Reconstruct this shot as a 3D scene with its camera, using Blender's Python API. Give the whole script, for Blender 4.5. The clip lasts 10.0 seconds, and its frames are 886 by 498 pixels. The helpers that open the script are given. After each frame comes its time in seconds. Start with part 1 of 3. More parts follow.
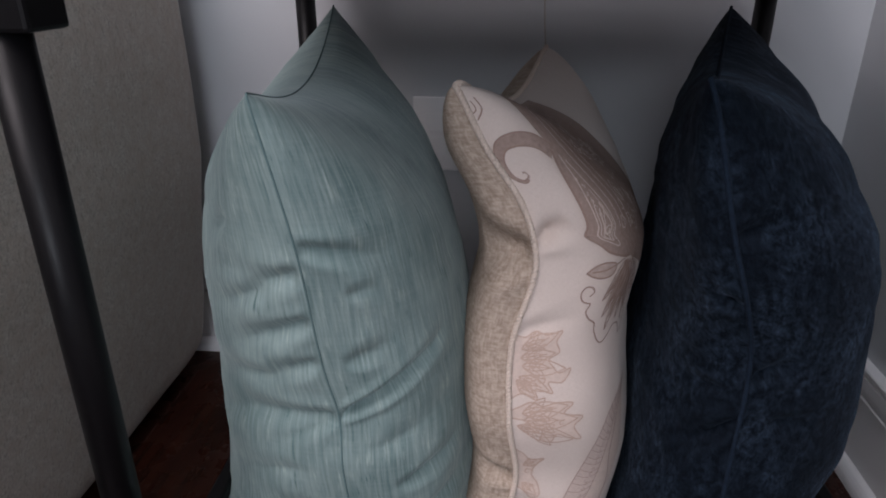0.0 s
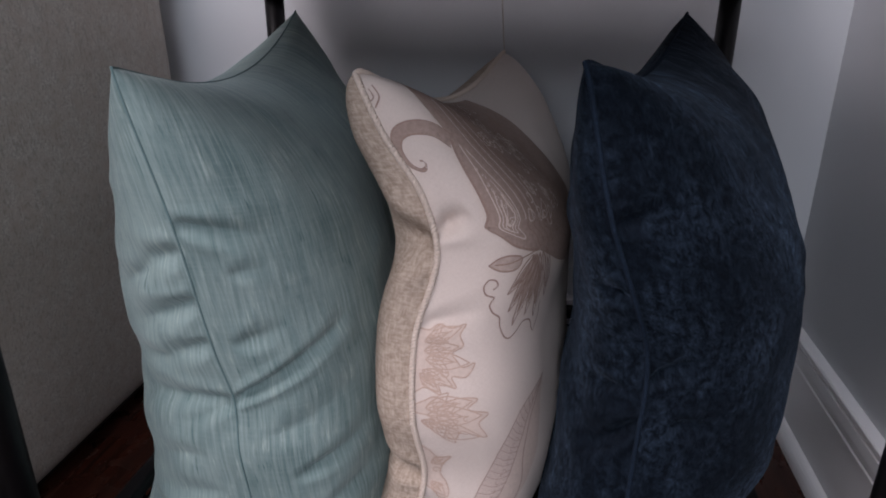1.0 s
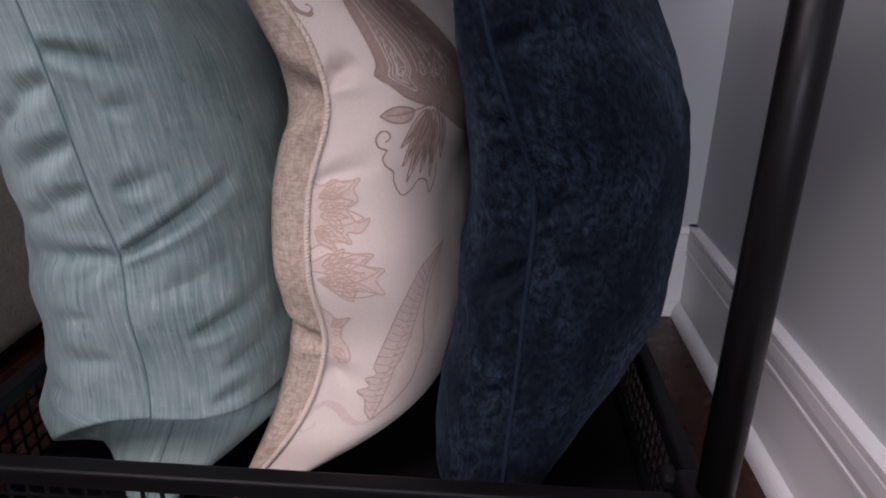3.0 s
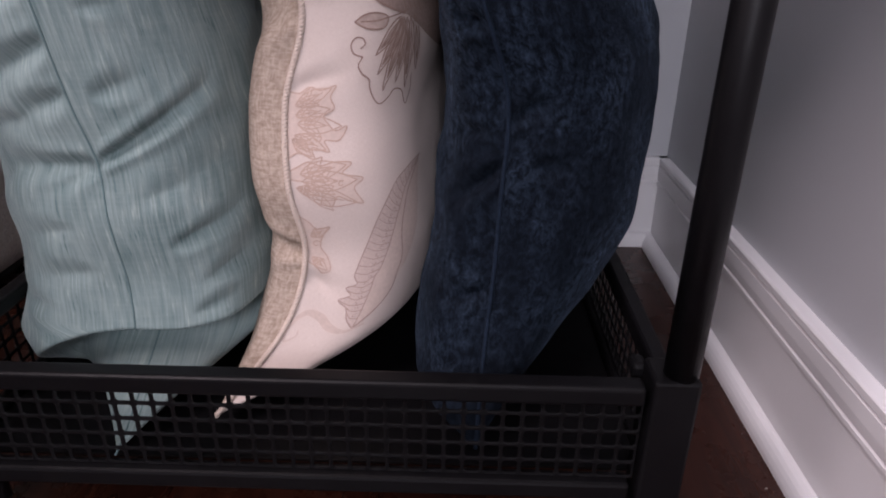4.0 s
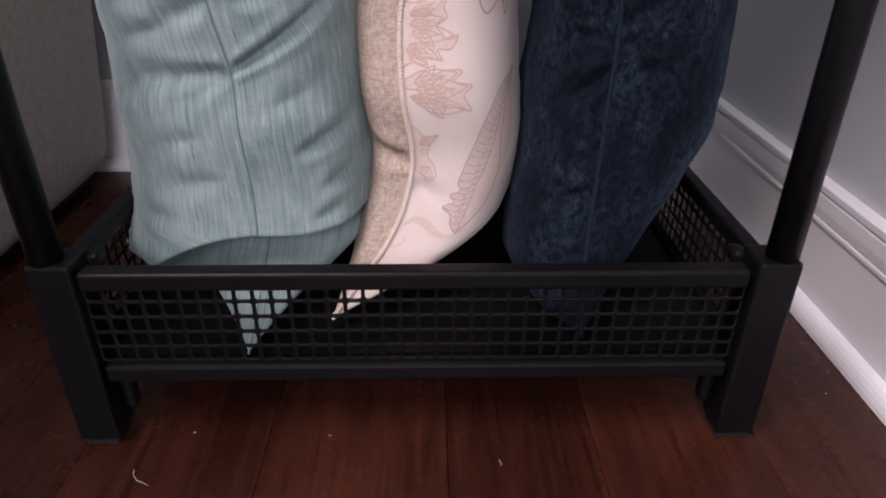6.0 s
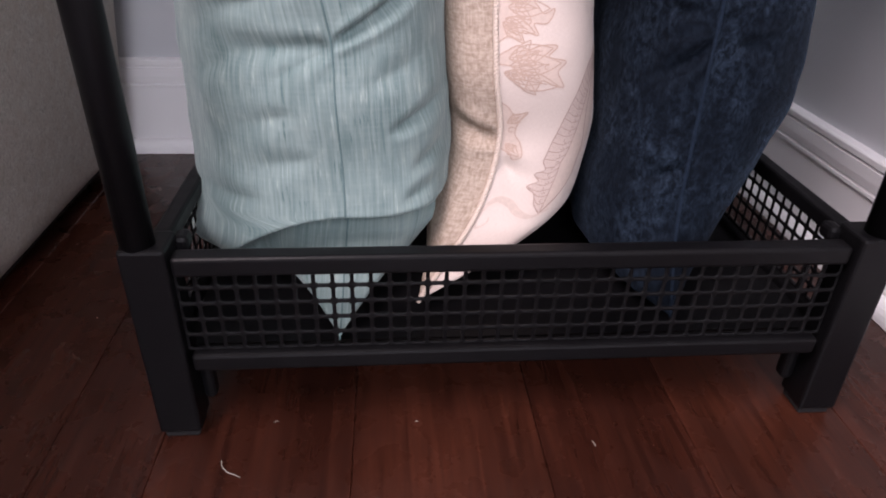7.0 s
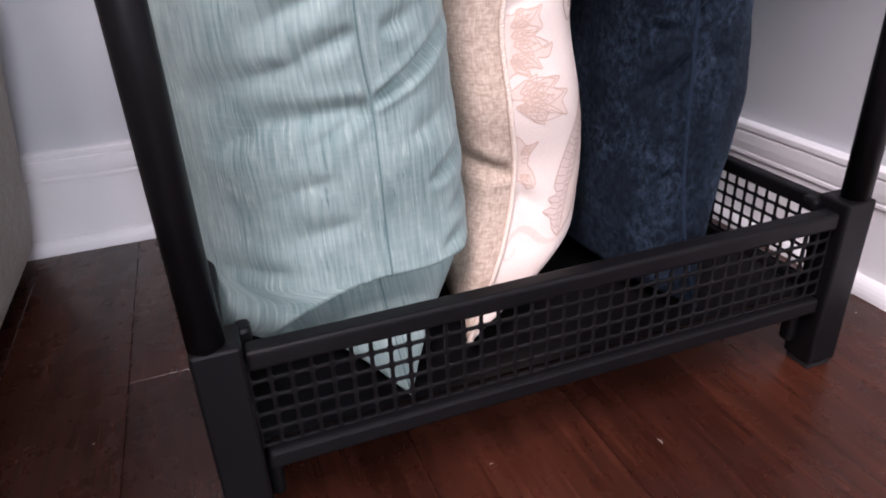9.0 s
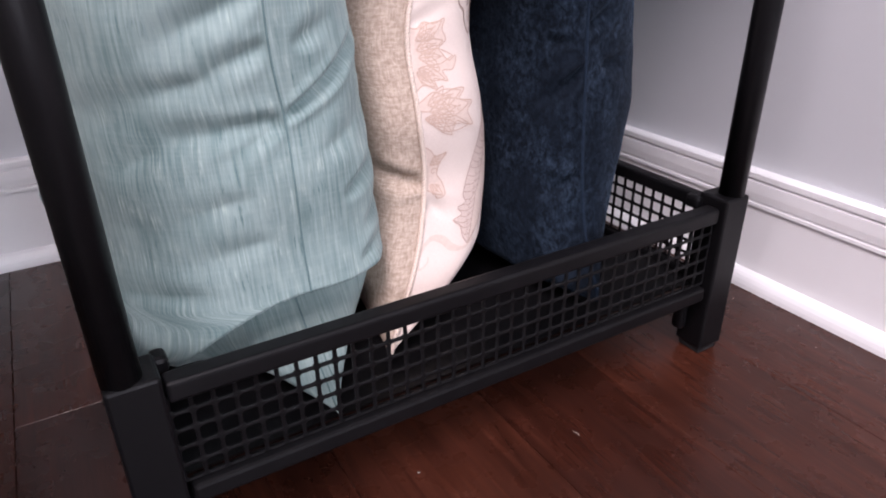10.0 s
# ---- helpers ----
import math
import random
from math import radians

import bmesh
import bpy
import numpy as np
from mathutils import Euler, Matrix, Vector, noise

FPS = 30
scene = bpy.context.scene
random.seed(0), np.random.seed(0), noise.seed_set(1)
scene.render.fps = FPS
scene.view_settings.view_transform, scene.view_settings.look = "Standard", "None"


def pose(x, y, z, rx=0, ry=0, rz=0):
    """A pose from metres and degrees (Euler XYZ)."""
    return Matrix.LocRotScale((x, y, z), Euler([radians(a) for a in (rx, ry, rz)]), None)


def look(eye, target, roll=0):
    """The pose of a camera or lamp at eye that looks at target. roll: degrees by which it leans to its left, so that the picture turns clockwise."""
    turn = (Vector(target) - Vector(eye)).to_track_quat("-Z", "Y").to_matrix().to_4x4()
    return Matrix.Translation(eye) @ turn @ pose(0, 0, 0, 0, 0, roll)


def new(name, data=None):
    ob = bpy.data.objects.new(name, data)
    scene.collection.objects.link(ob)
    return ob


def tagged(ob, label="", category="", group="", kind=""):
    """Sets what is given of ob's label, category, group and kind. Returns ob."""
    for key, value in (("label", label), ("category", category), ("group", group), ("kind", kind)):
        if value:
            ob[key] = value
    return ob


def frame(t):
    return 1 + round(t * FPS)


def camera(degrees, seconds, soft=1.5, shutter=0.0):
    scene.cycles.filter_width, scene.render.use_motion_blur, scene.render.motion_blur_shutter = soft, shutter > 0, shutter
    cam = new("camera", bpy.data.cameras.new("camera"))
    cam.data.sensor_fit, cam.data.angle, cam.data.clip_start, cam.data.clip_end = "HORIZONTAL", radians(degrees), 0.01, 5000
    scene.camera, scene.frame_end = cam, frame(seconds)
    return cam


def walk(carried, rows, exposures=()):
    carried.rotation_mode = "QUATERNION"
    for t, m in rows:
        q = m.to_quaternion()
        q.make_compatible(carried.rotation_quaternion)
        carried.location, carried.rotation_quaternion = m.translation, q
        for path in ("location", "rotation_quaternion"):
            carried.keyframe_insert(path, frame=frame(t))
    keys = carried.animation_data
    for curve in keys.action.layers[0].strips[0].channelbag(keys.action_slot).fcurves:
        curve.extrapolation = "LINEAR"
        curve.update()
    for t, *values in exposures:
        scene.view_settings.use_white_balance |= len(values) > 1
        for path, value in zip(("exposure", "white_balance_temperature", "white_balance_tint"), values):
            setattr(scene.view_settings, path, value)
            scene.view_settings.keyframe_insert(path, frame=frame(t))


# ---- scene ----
cam = camera(67.1, 10.0, soft=1.9)
PATH = [
    (0, (0.25, -0.355, 0.666), (0.087, 1.473, -0.129), -0.0),
    (0.5, (0.309, -0.355, 0.651), (0.067, 1.476, -0.115), -0.2),
    (1, (0.363, -0.351, 0.637), (0.077, 1.493, -0.083), 0.2),
    (1.5, (0.393, -0.356, 0.616), (0.128, 1.514, -0.043), 0.8),
    (2, (0.398, -0.367, 0.588), (0.233, 1.516, -0.068), 1.4),
    (2.5, (0.404, -0.377, 0.558), (0.283, 1.492, -0.143), 1.2),
    (3, (0.41, -0.388, 0.532), (0.291, 1.465, -0.212), 0.8),
    (4.5, (0.41, -0.44, 0.483), (0.408, 1.35, -0.409), 0.8),
    (5, (0.386, -0.459, 0.48), (0.41, 1.31, -0.453), 0.9),
    (5.5, (0.336, -0.467, 0.478), (0.41, 1.28, -0.493), 1.5),
    (6, (0.287, -0.472, 0.469), (0.334, 1.275, -0.503), 0.5),
    (7.5, (0.116, -0.444, 0.455), (0.321, 1.262, -0.568), 1.8),
    (8, (0.072, -0.435, 0.454), (0.312, 1.287, -0.533), 0.5),
    (8.5, (0.038, -0.427, 0.459), (0.41, 1.294, -0.488), -2.4),
    (9, (0.007, -0.418, 0.462), (0.599, 1.26, -0.452), -2.6),
    (9.5, (-0.011, -0.414, 0.461), (0.737, 1.208, -0.439), -2.0),
    (10, (-0.02, -0.408, 0.466), (0.888, 1.131, -0.433), -0.7),
]
EXPOSURES = [(0.0, -0.38, 6480, 12), (1.0, -0.22, 6460, 14), (2.5, -0.26, 6560, 19), (4.5, 0.02, 6740, 24), (6.0, 0.17, 6760, 23), (7.5, 0.72, 6740, 21), (8.0, 0.88, 6740, 21), (8.5, 0.92, 6680, 21), (9.5, 0.66, 6560, 20), (10.0, 0.70, 6540, 20)]
walk(cam, [(t, look(eye, target, roll)) for t, eye, target, roll in PATH], EXPOSURES)

# ---- light ----
world = bpy.data.worlds.new("daylight")
scene.world = world
world.use_nodes = True
wt = world.node_tree
sky = wt.nodes.new("ShaderNodeTexSky")
sky.sky_type, sky.sun_disc = "NISHITA", False
sky.sun_elevation, sky.sun_rotation = radians(40), radians(200)
wt.links.new(sky.outputs[0], wt.nodes["Background"].inputs[0])
wt.nodes["Background"].inputs[1].default_value = 0.1


def area_lamp(name, m, sx, sy, watts, colour):
    data = bpy.data.lights.new(name, "AREA")
    data.shape, data.size, data.size_y, data.energy, data.color = "RECTANGLE", sx, sy, watts, colour
    ob = new(name, data)
    ob.matrix_world = m
    return ob


area_lamp("window_light", look((0.18, -3.02, 1.74), (0.18, 0.3, 0.9)), 1.12, 0.96, 44.0, (0.86, 0.92, 1.0))
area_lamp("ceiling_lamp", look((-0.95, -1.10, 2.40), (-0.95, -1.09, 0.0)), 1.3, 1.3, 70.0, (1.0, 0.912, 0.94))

# ---- materials ----


class Mat:
    """A node material with short calls."""

    def __init__(self, name, colour=(0.5, 0.5, 0.5), rough=0.6, metal=0.0, spec=0.5):
        self.m = bpy.data.materials.new(name)
        self.m.use_nodes = True
        self.t = self.m.node_tree
        self.b = self.t.nodes["Principled BSDF"]
        self.set("Base Color", (*colour, 1)), self.set("Roughness", rough), self.set("Metallic", metal), self.set("Specular IOR Level", spec)

    def set(self, key, value):
        if isinstance(value, bpy.types.NodeSocket):
            self.t.links.new(value, self.b.inputs[key])
        else:
            self.b.inputs[key].default_value = value

    def node(self, kind, ins=None, **props):
        n = self.t.nodes.new(kind)
        for k, v in props.items():
            setattr(n, k, v)
        for k, v in (ins or {}).items():
            if isinstance(v, bpy.types.NodeSocket):
                self.t.links.new(v, n.inputs[k])
            else:
                n.inputs[k].default_value = v
        return n

    def coords(self, scale=(1, 1, 1), uv=False, shift=None):
        c = self.node("ShaderNodeTexCoord").outputs["UV" if uv else "Object"]
        return self.node("ShaderNodeMapping", {"Vector": c, "Scale": scale, "Location": shift or (0, 0, 0)}).outputs[0]

    def noise(self, vec, scale, detail=4.0, rough=0.55, dist=0.0):
        return self.node("ShaderNodeTexNoise", {"Vector": vec, "Scale": scale, "Detail": detail, "Roughness": rough, "Distortion": dist}).outputs["Fac"]

    def ramp(self, fac, a, b, lo=0.0, hi=1.0):
        return self.node("ShaderNodeMapRange", {"Value": fac, "From Min": a, "From Max": b, "To Min": lo, "To Max": hi}).outputs[0]

    def math(self, op, a, b=0.0):
        return self.node("ShaderNodeMath", {0: a, 1: b}, operation=op).outputs[0]

    def mix(self, fac, a, b):
        n = self.node("ShaderNodeMix", data_type="RGBA")
        for k, v in ((0, fac), (6, a), (7, b)):
            if isinstance(v, bpy.types.NodeSocket):
                self.t.links.new(v, n.inputs[k])
            else:
                n.inputs[k].default_value = (*v, 1) if k else v
        return n.outputs[2]

    def bump(self, height, strength=0.3, dist=0.001):
        self.set("Normal", self.node("ShaderNodeBump", {"Height": height, "Strength": strength, "Distance": dist}).outputs[0])


def m_wall():
    k = Mat("painted_wall", rough=0.75)
    c = k.coords()
    k.set("Base Color", k.mix(k.noise(c, 3.0), (0.50, 0.515, 0.54), (0.55, 0.56, 0.58)))
    k.bump(k.noise(c, 260.0, 3), 0.12, 0.001)
    return k.m


def m_white():
    k = Mat("white_gloss_paint", rough=0.35)
    c = k.coords()
    k.set("Base Color", k.mix(k.noise(c, 9.0), (0.80, 0.79, 0.80), (0.86, 0.85, 0.86)))
    k.set("Roughness", k.ramp(k.noise(c, 30.0), 0.3, 0.7, 0.28, 0.42))
    k.bump(k.noise(k.coords((1, 1, 6)), 60.0, 2), 0.05, 0.001)
    return k.m


def m_ceiling():
    k = Mat("ceiling_paint", (0.78, 0.78, 0.77), 0.9)
    k.bump(k.noise(k.coords(), 120.0), 0.1)
    return k.m


def m_wood():
    k = Mat("dark_cherry_floor", rough=0.3, spec=0.35)
    rnd = k.node("ShaderNodeObjectInfo").outputs["Random"]
    off = k.node("ShaderNodeCombineXYZ", {"X": k.math("MULTIPLY", rnd, 37.0), "Y": k.math("MULTIPLY", rnd, 91.0)}).outputs[0]
    base = k.node("ShaderNodeVectorMath", {0: k.coords((1, 0.06, 1)), 1: off}).outputs[0]
    grain = k.noise(base, 110.0, 6, 0.65, 0.6)
    blotch = k.noise(k.node("ShaderNodeVectorMath", {0: k.coords((1, 0.35, 1)), 1: off}).outputs[0], 9.0, 3)
    a = k.mix(k.ramp(grain, 0.3, 0.72), (0.027, 0.0092, 0.0060), (0.068, 0.0235, 0.0145))
    b = k.mix(k.ramp(blotch, 0.3, 0.75), (0.5, 0.45, 0.45), (1.25, 1.1, 1.05))
    tone = k.mix(rnd, (0.72, 0.66, 0.66), (1.2, 1.15, 1.1))
    mul = k.node("ShaderNodeMix", {0: 1.0, 6: a, 7: b}, data_type="RGBA", blend_type="MULTIPLY").outputs[2]
    mul = k.node("ShaderNodeMix", {0: 1.0, 6: mul, 7: tone}, data_type="RGBA", blend_type="MULTIPLY").outputs[2]
    k.set("Base Color", mul)
    k.set("Roughness", k.ramp(k.noise(k.coords(), 22.0, 5), 0.3, 0.7, 0.20, 0.36))
    k.bump(k.math("ADD", grain, k.noise(k.coords((1, 0.4, 1)), 14.0, 2)), 0.25, 0.0012)
    return k.m


def m_black():
    k = Mat("black_powder_coated_metal", rough=0.40, spec=0.16)
    c = k.coords()
    k.set("Base Color", k.mix(k.noise(c, 25.0, 4), (0.0030, 0.0029, 0.0035), (0.0055, 0.0053, 0.0061)))
    k.set("Roughness", k.ramp(k.noise(c, 60.0), 0.3, 0.7, 0.34, 0.46))
    k.bump(k.noise(c, 900.0, 2), 0.12, 0.0004)
    return k.m


def m_sofa():
    k = Mat("beige_woven_upholstery", rough=0.9, spec=0.2)
    c = k.coords()
    weave = k.math("ADD", k.noise(k.coords((1, 0.5, 3)), 420.0, 2), k.noise(k.coords((1, 3, 0.5)), 420.0, 2))
    col = k.mix(k.ramp(weave, 0.75, 1.25), (0.36, 0.33, 0.295), (0.66, 0.615, 0.56))
    spots = k.ramp(k.noise(c, 60.0, 4), 0.35, 0.7)
    col = k.mix(spots, col, (0.46, 0.395, 0.34))
    fleck = k.ramp(k.noise(k.coords((1, 1.6, 0.8)), 210.0, 3, 0.6), 0.52, 0.66, 0.0, 0.55)
    k.set("Base Color", k.mix(fleck, col, (0.27, 0.235, 0.205)))
    k.set("Sheen Weight", 0.15)
    k.bump(weave, 0.5, 0.0012)
    return k.m


def m_teal():
    k = Mat("teal_velvet", rough=0.8, spec=0.15)
    slub = k.noise(k.coords((1, 0.085, 1), True), 360.0, 3, 0.6)
    rib = k.noise(k.coords((1, 0.035, 1), True), 400.0, 2, 0.5)
    weft = k.noise(k.coords((0.06, 1, 1), True), 420.0, 2, 0.5)
    patch = k.noise(k.coords((1, 0.8, 1), True), 36.0, 4, 0.6)
    cloud = k.noise(k.coords((1, 1, 1), True), 11.0, 4)
    base = k.mix(k.ramp(cloud, 0.3, 0.7), (0.118, 0.182, 0.183), (0.257, 0.340, 0.332))
    base = k.mix(k.ramp(rib, 0.42, 0.60, 0.0, 0.42), base, (0.318, 0.399, 0.386))
    base = k.mix(k.ramp(weft, 0.45, 0.75, 0.0, 0.16), base, (0.343, 0.414, 0.398))
    streak = k.math("MULTIPLY", k.ramp(slub, 0.51, 0.70), k.ramp(patch, 0.44, 0.64, 0.0, 0.9))
    base = k.mix(streak, base, (0.414, 0.492, 0.465))
    cord = k.noise(k.coords((1, 0.05, 1), True), 290.0, 3, 0.5)
    base = k.mix(k.ramp(cord, 0.50, 0.36, 0.0, 0.30), base, (0.085, 0.148, 0.147))
    dark = k.math("MULTIPLY", k.ramp(slub, 0.47, 0.34), k.ramp(patch, 0.47, 0.35, 0.0, 0.9))
    k.set("Base Color", k.mix(dark, base, (0.080, 0.143, 0.145)))
    k.set("Sheen Weight", 0.3), k.set("Sheen Roughness", 0.35), k.set("Sheen Tint", (0.85, 0.97, 0.97, 1))
    fine = k.noise(k.coords((1, 0.25, 1), True), 900.0, 2)
    k.bump(k.math("ADD", fine, k.math("ADD", k.math("MULTIPLY", slub, 1.4), k.math("MULTIPLY", cord, 0.8))), 0.38, 0.0008)
    return k.m


def m_navy():
    k = Mat("navy_crushed_velvet", rough=0.85, spec=0.1)
    mott = k.noise(k.coords((1, 0.8, 1), True), 150.0, 8, 0.78, 0.4)
    streak = k.noise(k.coords((1, 0.3, 1), True), 420.0, 3, 0.6)
    big = k.noise(k.coords((1, 0.6, 1), True), 20.0, 5, 0.65)
    fac = k.math("MULTIPLY", k.math("MULTIPLY", k.ramp(mott, 0.42, 0.74), k.ramp(big, 0.42, 0.66, 0.22, 1.0)), k.ramp(streak, 0.3, 0.7, 0.55, 1.25))
    k.set("Base Color", k.mix(fac, (0.0015, 0.0033, 0.0068), (0.039, 0.062, 0.098)))
    k.set("Sheen Weight", k.ramp(fac, 0.0, 0.7, 0.04, 0.30)), k.set("Sheen Roughness", 0.34), k.set("Sheen Tint", (0.40, 0.58, 0.85, 1))
    k.bump(k.math("ADD", streak, k.math("MULTIPLY", mott, 2.2)), 0.5, 0.0012)
    return k.m


def m_cream():
    k = Mat("cream_cotton_sateen", rough=0.75, spec=0.2)
    weave = k.math("ADD", k.noise(k.coords((1, 8, 1), True), 300.0, 2), k.noise(k.coords((8, 1, 1), True), 300.0, 2))
    k.set("Base Color", k.mix(k.ramp(weave, 0.7, 1.3), (0.615, 0.518, 0.466), (0.705, 0.606, 0.553)))
    k.set("Sheen Weight", 0.1)
    k.bump(weave, 0.25, 0.0006)
    return k.m


def m_linen():
    k = Mat("tan_slub_linen", rough=0.9, spec=0.15)
    warp = k.noise(k.coords((1, 0.30, 1), True), 420.0, 3, 0.6)
    weft = k.noise(k.coords((0.30, 1, 1), True), 420.0, 3, 0.6)
    weave = k.math("ADD", warp, weft)
    slub = k.noise(k.coords((0.6, 0.6, 1), True), 190.0, 4, 0.65)
    col = k.mix(k.ramp(weave, 0.82, 1.18), (0.33, 0.255, 0.20), (0.50, 0.405, 0.335))
    col = k.mix(k.ramp(slub, 0.50, 0.70, 0.0, 0.5), col, (0.55, 0.455, 0.385))
    k.set("Base Color", k.mix(k.ramp(slub, 0.44, 0.30, 0.0, 0.4), col, (0.26, 0.195, 0.15)))
    k.bump(weave, 0.6, 0.0012)
    return k.m


def m_plain(name, colour, rough=0.8, scale=120.0, vary=0.25, spec=0.3):
    k = Mat(name, colour, rough, 0.0, spec)
    lo, hi = [c * (1 - vary) for c in colour], [c * (1 + vary) for c in colour]
    k.set("Base Color", k.mix(k.noise(k.coords(), scale, 4), lo, hi))
    return k.m


WALL, WHITE, CEIL, WOOD, BLACK, SOFA = m_wall(), m_white(), m_ceiling(), m_wood(), m_black(), m_sofa()
TEAL, NAVY, CREAM, LINEN = m_teal(), m_navy(), m_cream(), m_linen()
TEAL_SEAM = m_plain("teal_seam_thread", (0.12, 0.19, 0.195))
NAVY_RIDGE = m_plain("rubbed_navy_ridge", (0.0095, 0.0165, 0.029), 0.9, 260.0, 0.6, 0.1)
CORD = m_plain("twisted_cream_cord", (0.64, 0.535, 0.46), 0.8, 500.0, 0.2)
INK = m_plain("taupe_printed_motif", (0.32, 0.22, 0.185), 0.85, 400.0, 0.25, 0.1)
INK_PALE = m_plain("pale_rose_printed_motif", (0.53, 0.39, 0.325), 0.85, 400.0, 0.2, 0.1)
INK_FILL = m_plain("faded_taupe_print_fill", (0.47, 0.365, 0.32), 0.85, 250.0, 0.3, 0.1)
INK_FIELD = m_plain("taupe_print_field", (0.36, 0.265, 0.23), 0.85, 330.0, 0.35, 0.1)
INK_LINE = m_plain("pale_print_line", (0.64, 0.53, 0.475), 0.85, 330.0, 0.2, 0.1)
FEATHER = m_plain("faded_feather_print", (0.57, 0.46, 0.415), 0.85, 700.0, 0.3, 0.1)
FEATHER_LINE = m_plain("feather_print_line", (0.44, 0.33, 0.29), 0.85, 300.0, 0.25, 0.1)
SCROLL = m_plain("pale_scroll_print", (0.60, 0.485, 0.43), 0.85, 300.0, 0.15, 0.1)
WASH = m_plain("faint_rose_wash", (0.625, 0.505, 0.445), 0.85, 300.0, 0.15, 0.1)
BASE = m_plain("black_dust_cover", (0.012, 0.011, 0.012), 0.8)
LINT = m_plain("white_lint", (0.46, 0.43, 0.39), 0.9)
SUB = m_plain("dark_subfloor", (0.02, 0.012, 0.01), 0.9)

# ---- mesh helpers ----


def obj(name, bm, material, parent=None, label="", smooth=False):
    me = bpy.data.meshes.new(name)
    if isinstance(bm, tuple):
        me.from_pydata(bm[0], [], bm[1])
        me.update()
    else:
        bm.to_mesh(me)
        bm.free()
    me.materials.append(material)
    if smooth:
        me.polygons.foreach_set("use_smooth", [True] * len(me.polygons))
    ob = new(name, me)
    if parent:
        ob.parent = parent
    if label:
        ob["label"] = label
    return ob


part = obj


def box(bm, x0, x1, y0, y1, z0, z1, bevel=0.0, seg=2):
    r = bmesh.ops.create_cube(bm, size=1.0, matrix=Matrix.Translation(((x0 + x1) / 2, (y0 + y1) / 2, (z0 + z1) / 2)) @ Matrix.Diagonal((x1 - x0, y1 - y0, z1 - z0, 1)))
    if bevel:
        es = list({e for v in r["verts"] for e in v.link_edges})
        bmesh.ops.bevel(bm, geom=es, offset=bevel, segments=seg, affect="EDGES", profile=0.5)
    return bm


def boxed(*a, **k):
    return box(bmesh.new(), *a, **k)


def sweep(points, radius, sides=8, closed_ends=True):
    """A tube along a list of points."""
    bm = bmesh.new()
    pts = [Vector(p) for p in points]
    rings, up = [], Vector((0.31, 0.17, 0.93)).normalized()
    for i, p in enumerate(pts):
        d = (pts[min(i + 1, len(pts) - 1)] - pts[max(i - 1, 0)]).normalized()
        a = d.cross(up).normalized()
        up = a.cross(d).normalized()
        r = radius(i / (len(pts) - 1)) if callable(radius) else radius
        rings.append([bm.verts.new(p + (a * math.cos(2 * math.pi * k / sides) + up * math.sin(2 * math.pi * k / sides)) * r) for k in range(sides)])
    for ra, rb in zip(rings, rings[1:]):
        for k in range(sides):
            bm.faces.new((ra[k], ra[(k + 1) % sides], rb[(k + 1) % sides], rb[k]))
    if closed_ends:
        bm.faces.new(rings[0][::-1])
        bm.faces.new(rings[-1])
    return bm


def extruded(profile, to_world, a, b):
    """A closed profile of (p, q) pairs drawn along from a to b; to_world(p, q, s) gives a place."""
    bm = bmesh.new()
    v0, v1 = [[bm.verts.new(to_world(p, q, s)) for p, q in profile] for s in (a, b)]
    n = len(profile)
    for i in range(n):
        bm.faces.new((v0[i], v0[(i + 1) % n], v1[(i + 1) % n], v1[i]))
    bm.faces.new(v0[::-1])
    bm.faces.new(v1)
    bmesh.ops.recalc_face_normals(bm, faces=bm.faces)
    return bm


def structure(name, bm, material, label, category):
    return tagged(obj(name, bm, material), label, category, kind="structure")


# ---- the room ----
WX, WY = 0.766, 0.692          # faces of the side wall and the back wall
XL, YF, H = -2.6, -3.1, 2.45   # the rest of the room
structure("wall_back", boxed(XL - 0.12, WX + 0.12, WY, WY + 0.12, 0, H), WALL, "pale blue-grey painted plaster wall behind the rack", "wall")
structure("wall_side", boxed(WX, WX + 0.12, YF, WY, 0, H), WALL, "pale blue-grey painted plaster wall beside the rack", "wall")
structure("wall_far", boxed(XL - 0.12, XL, YF, WY, 0, H), WALL, "pale grey painted wall of the room", "wall")
wx0, wx1, wz0, wz1 = -0.40, 0.75, 1.24, 2.24
fw = bmesh.new()
for a in ((XL - 0.12, wx0, 0, H), (wx1, WX + 0.12, 0, H), (wx0, wx1, 0, wz0), (wx0, wx1, wz1, H)):
    box(fw, a[0], a[1], YF - 0.12, YF, a[2], a[3])
structure("wall_window", fw, WALL, "pale grey wall with a window opening", "wall")
structure("ceiling", boxed(XL, WX, YF, WY, H, H + 0.1), CEIL, "plain white ceiling", "ceiling")

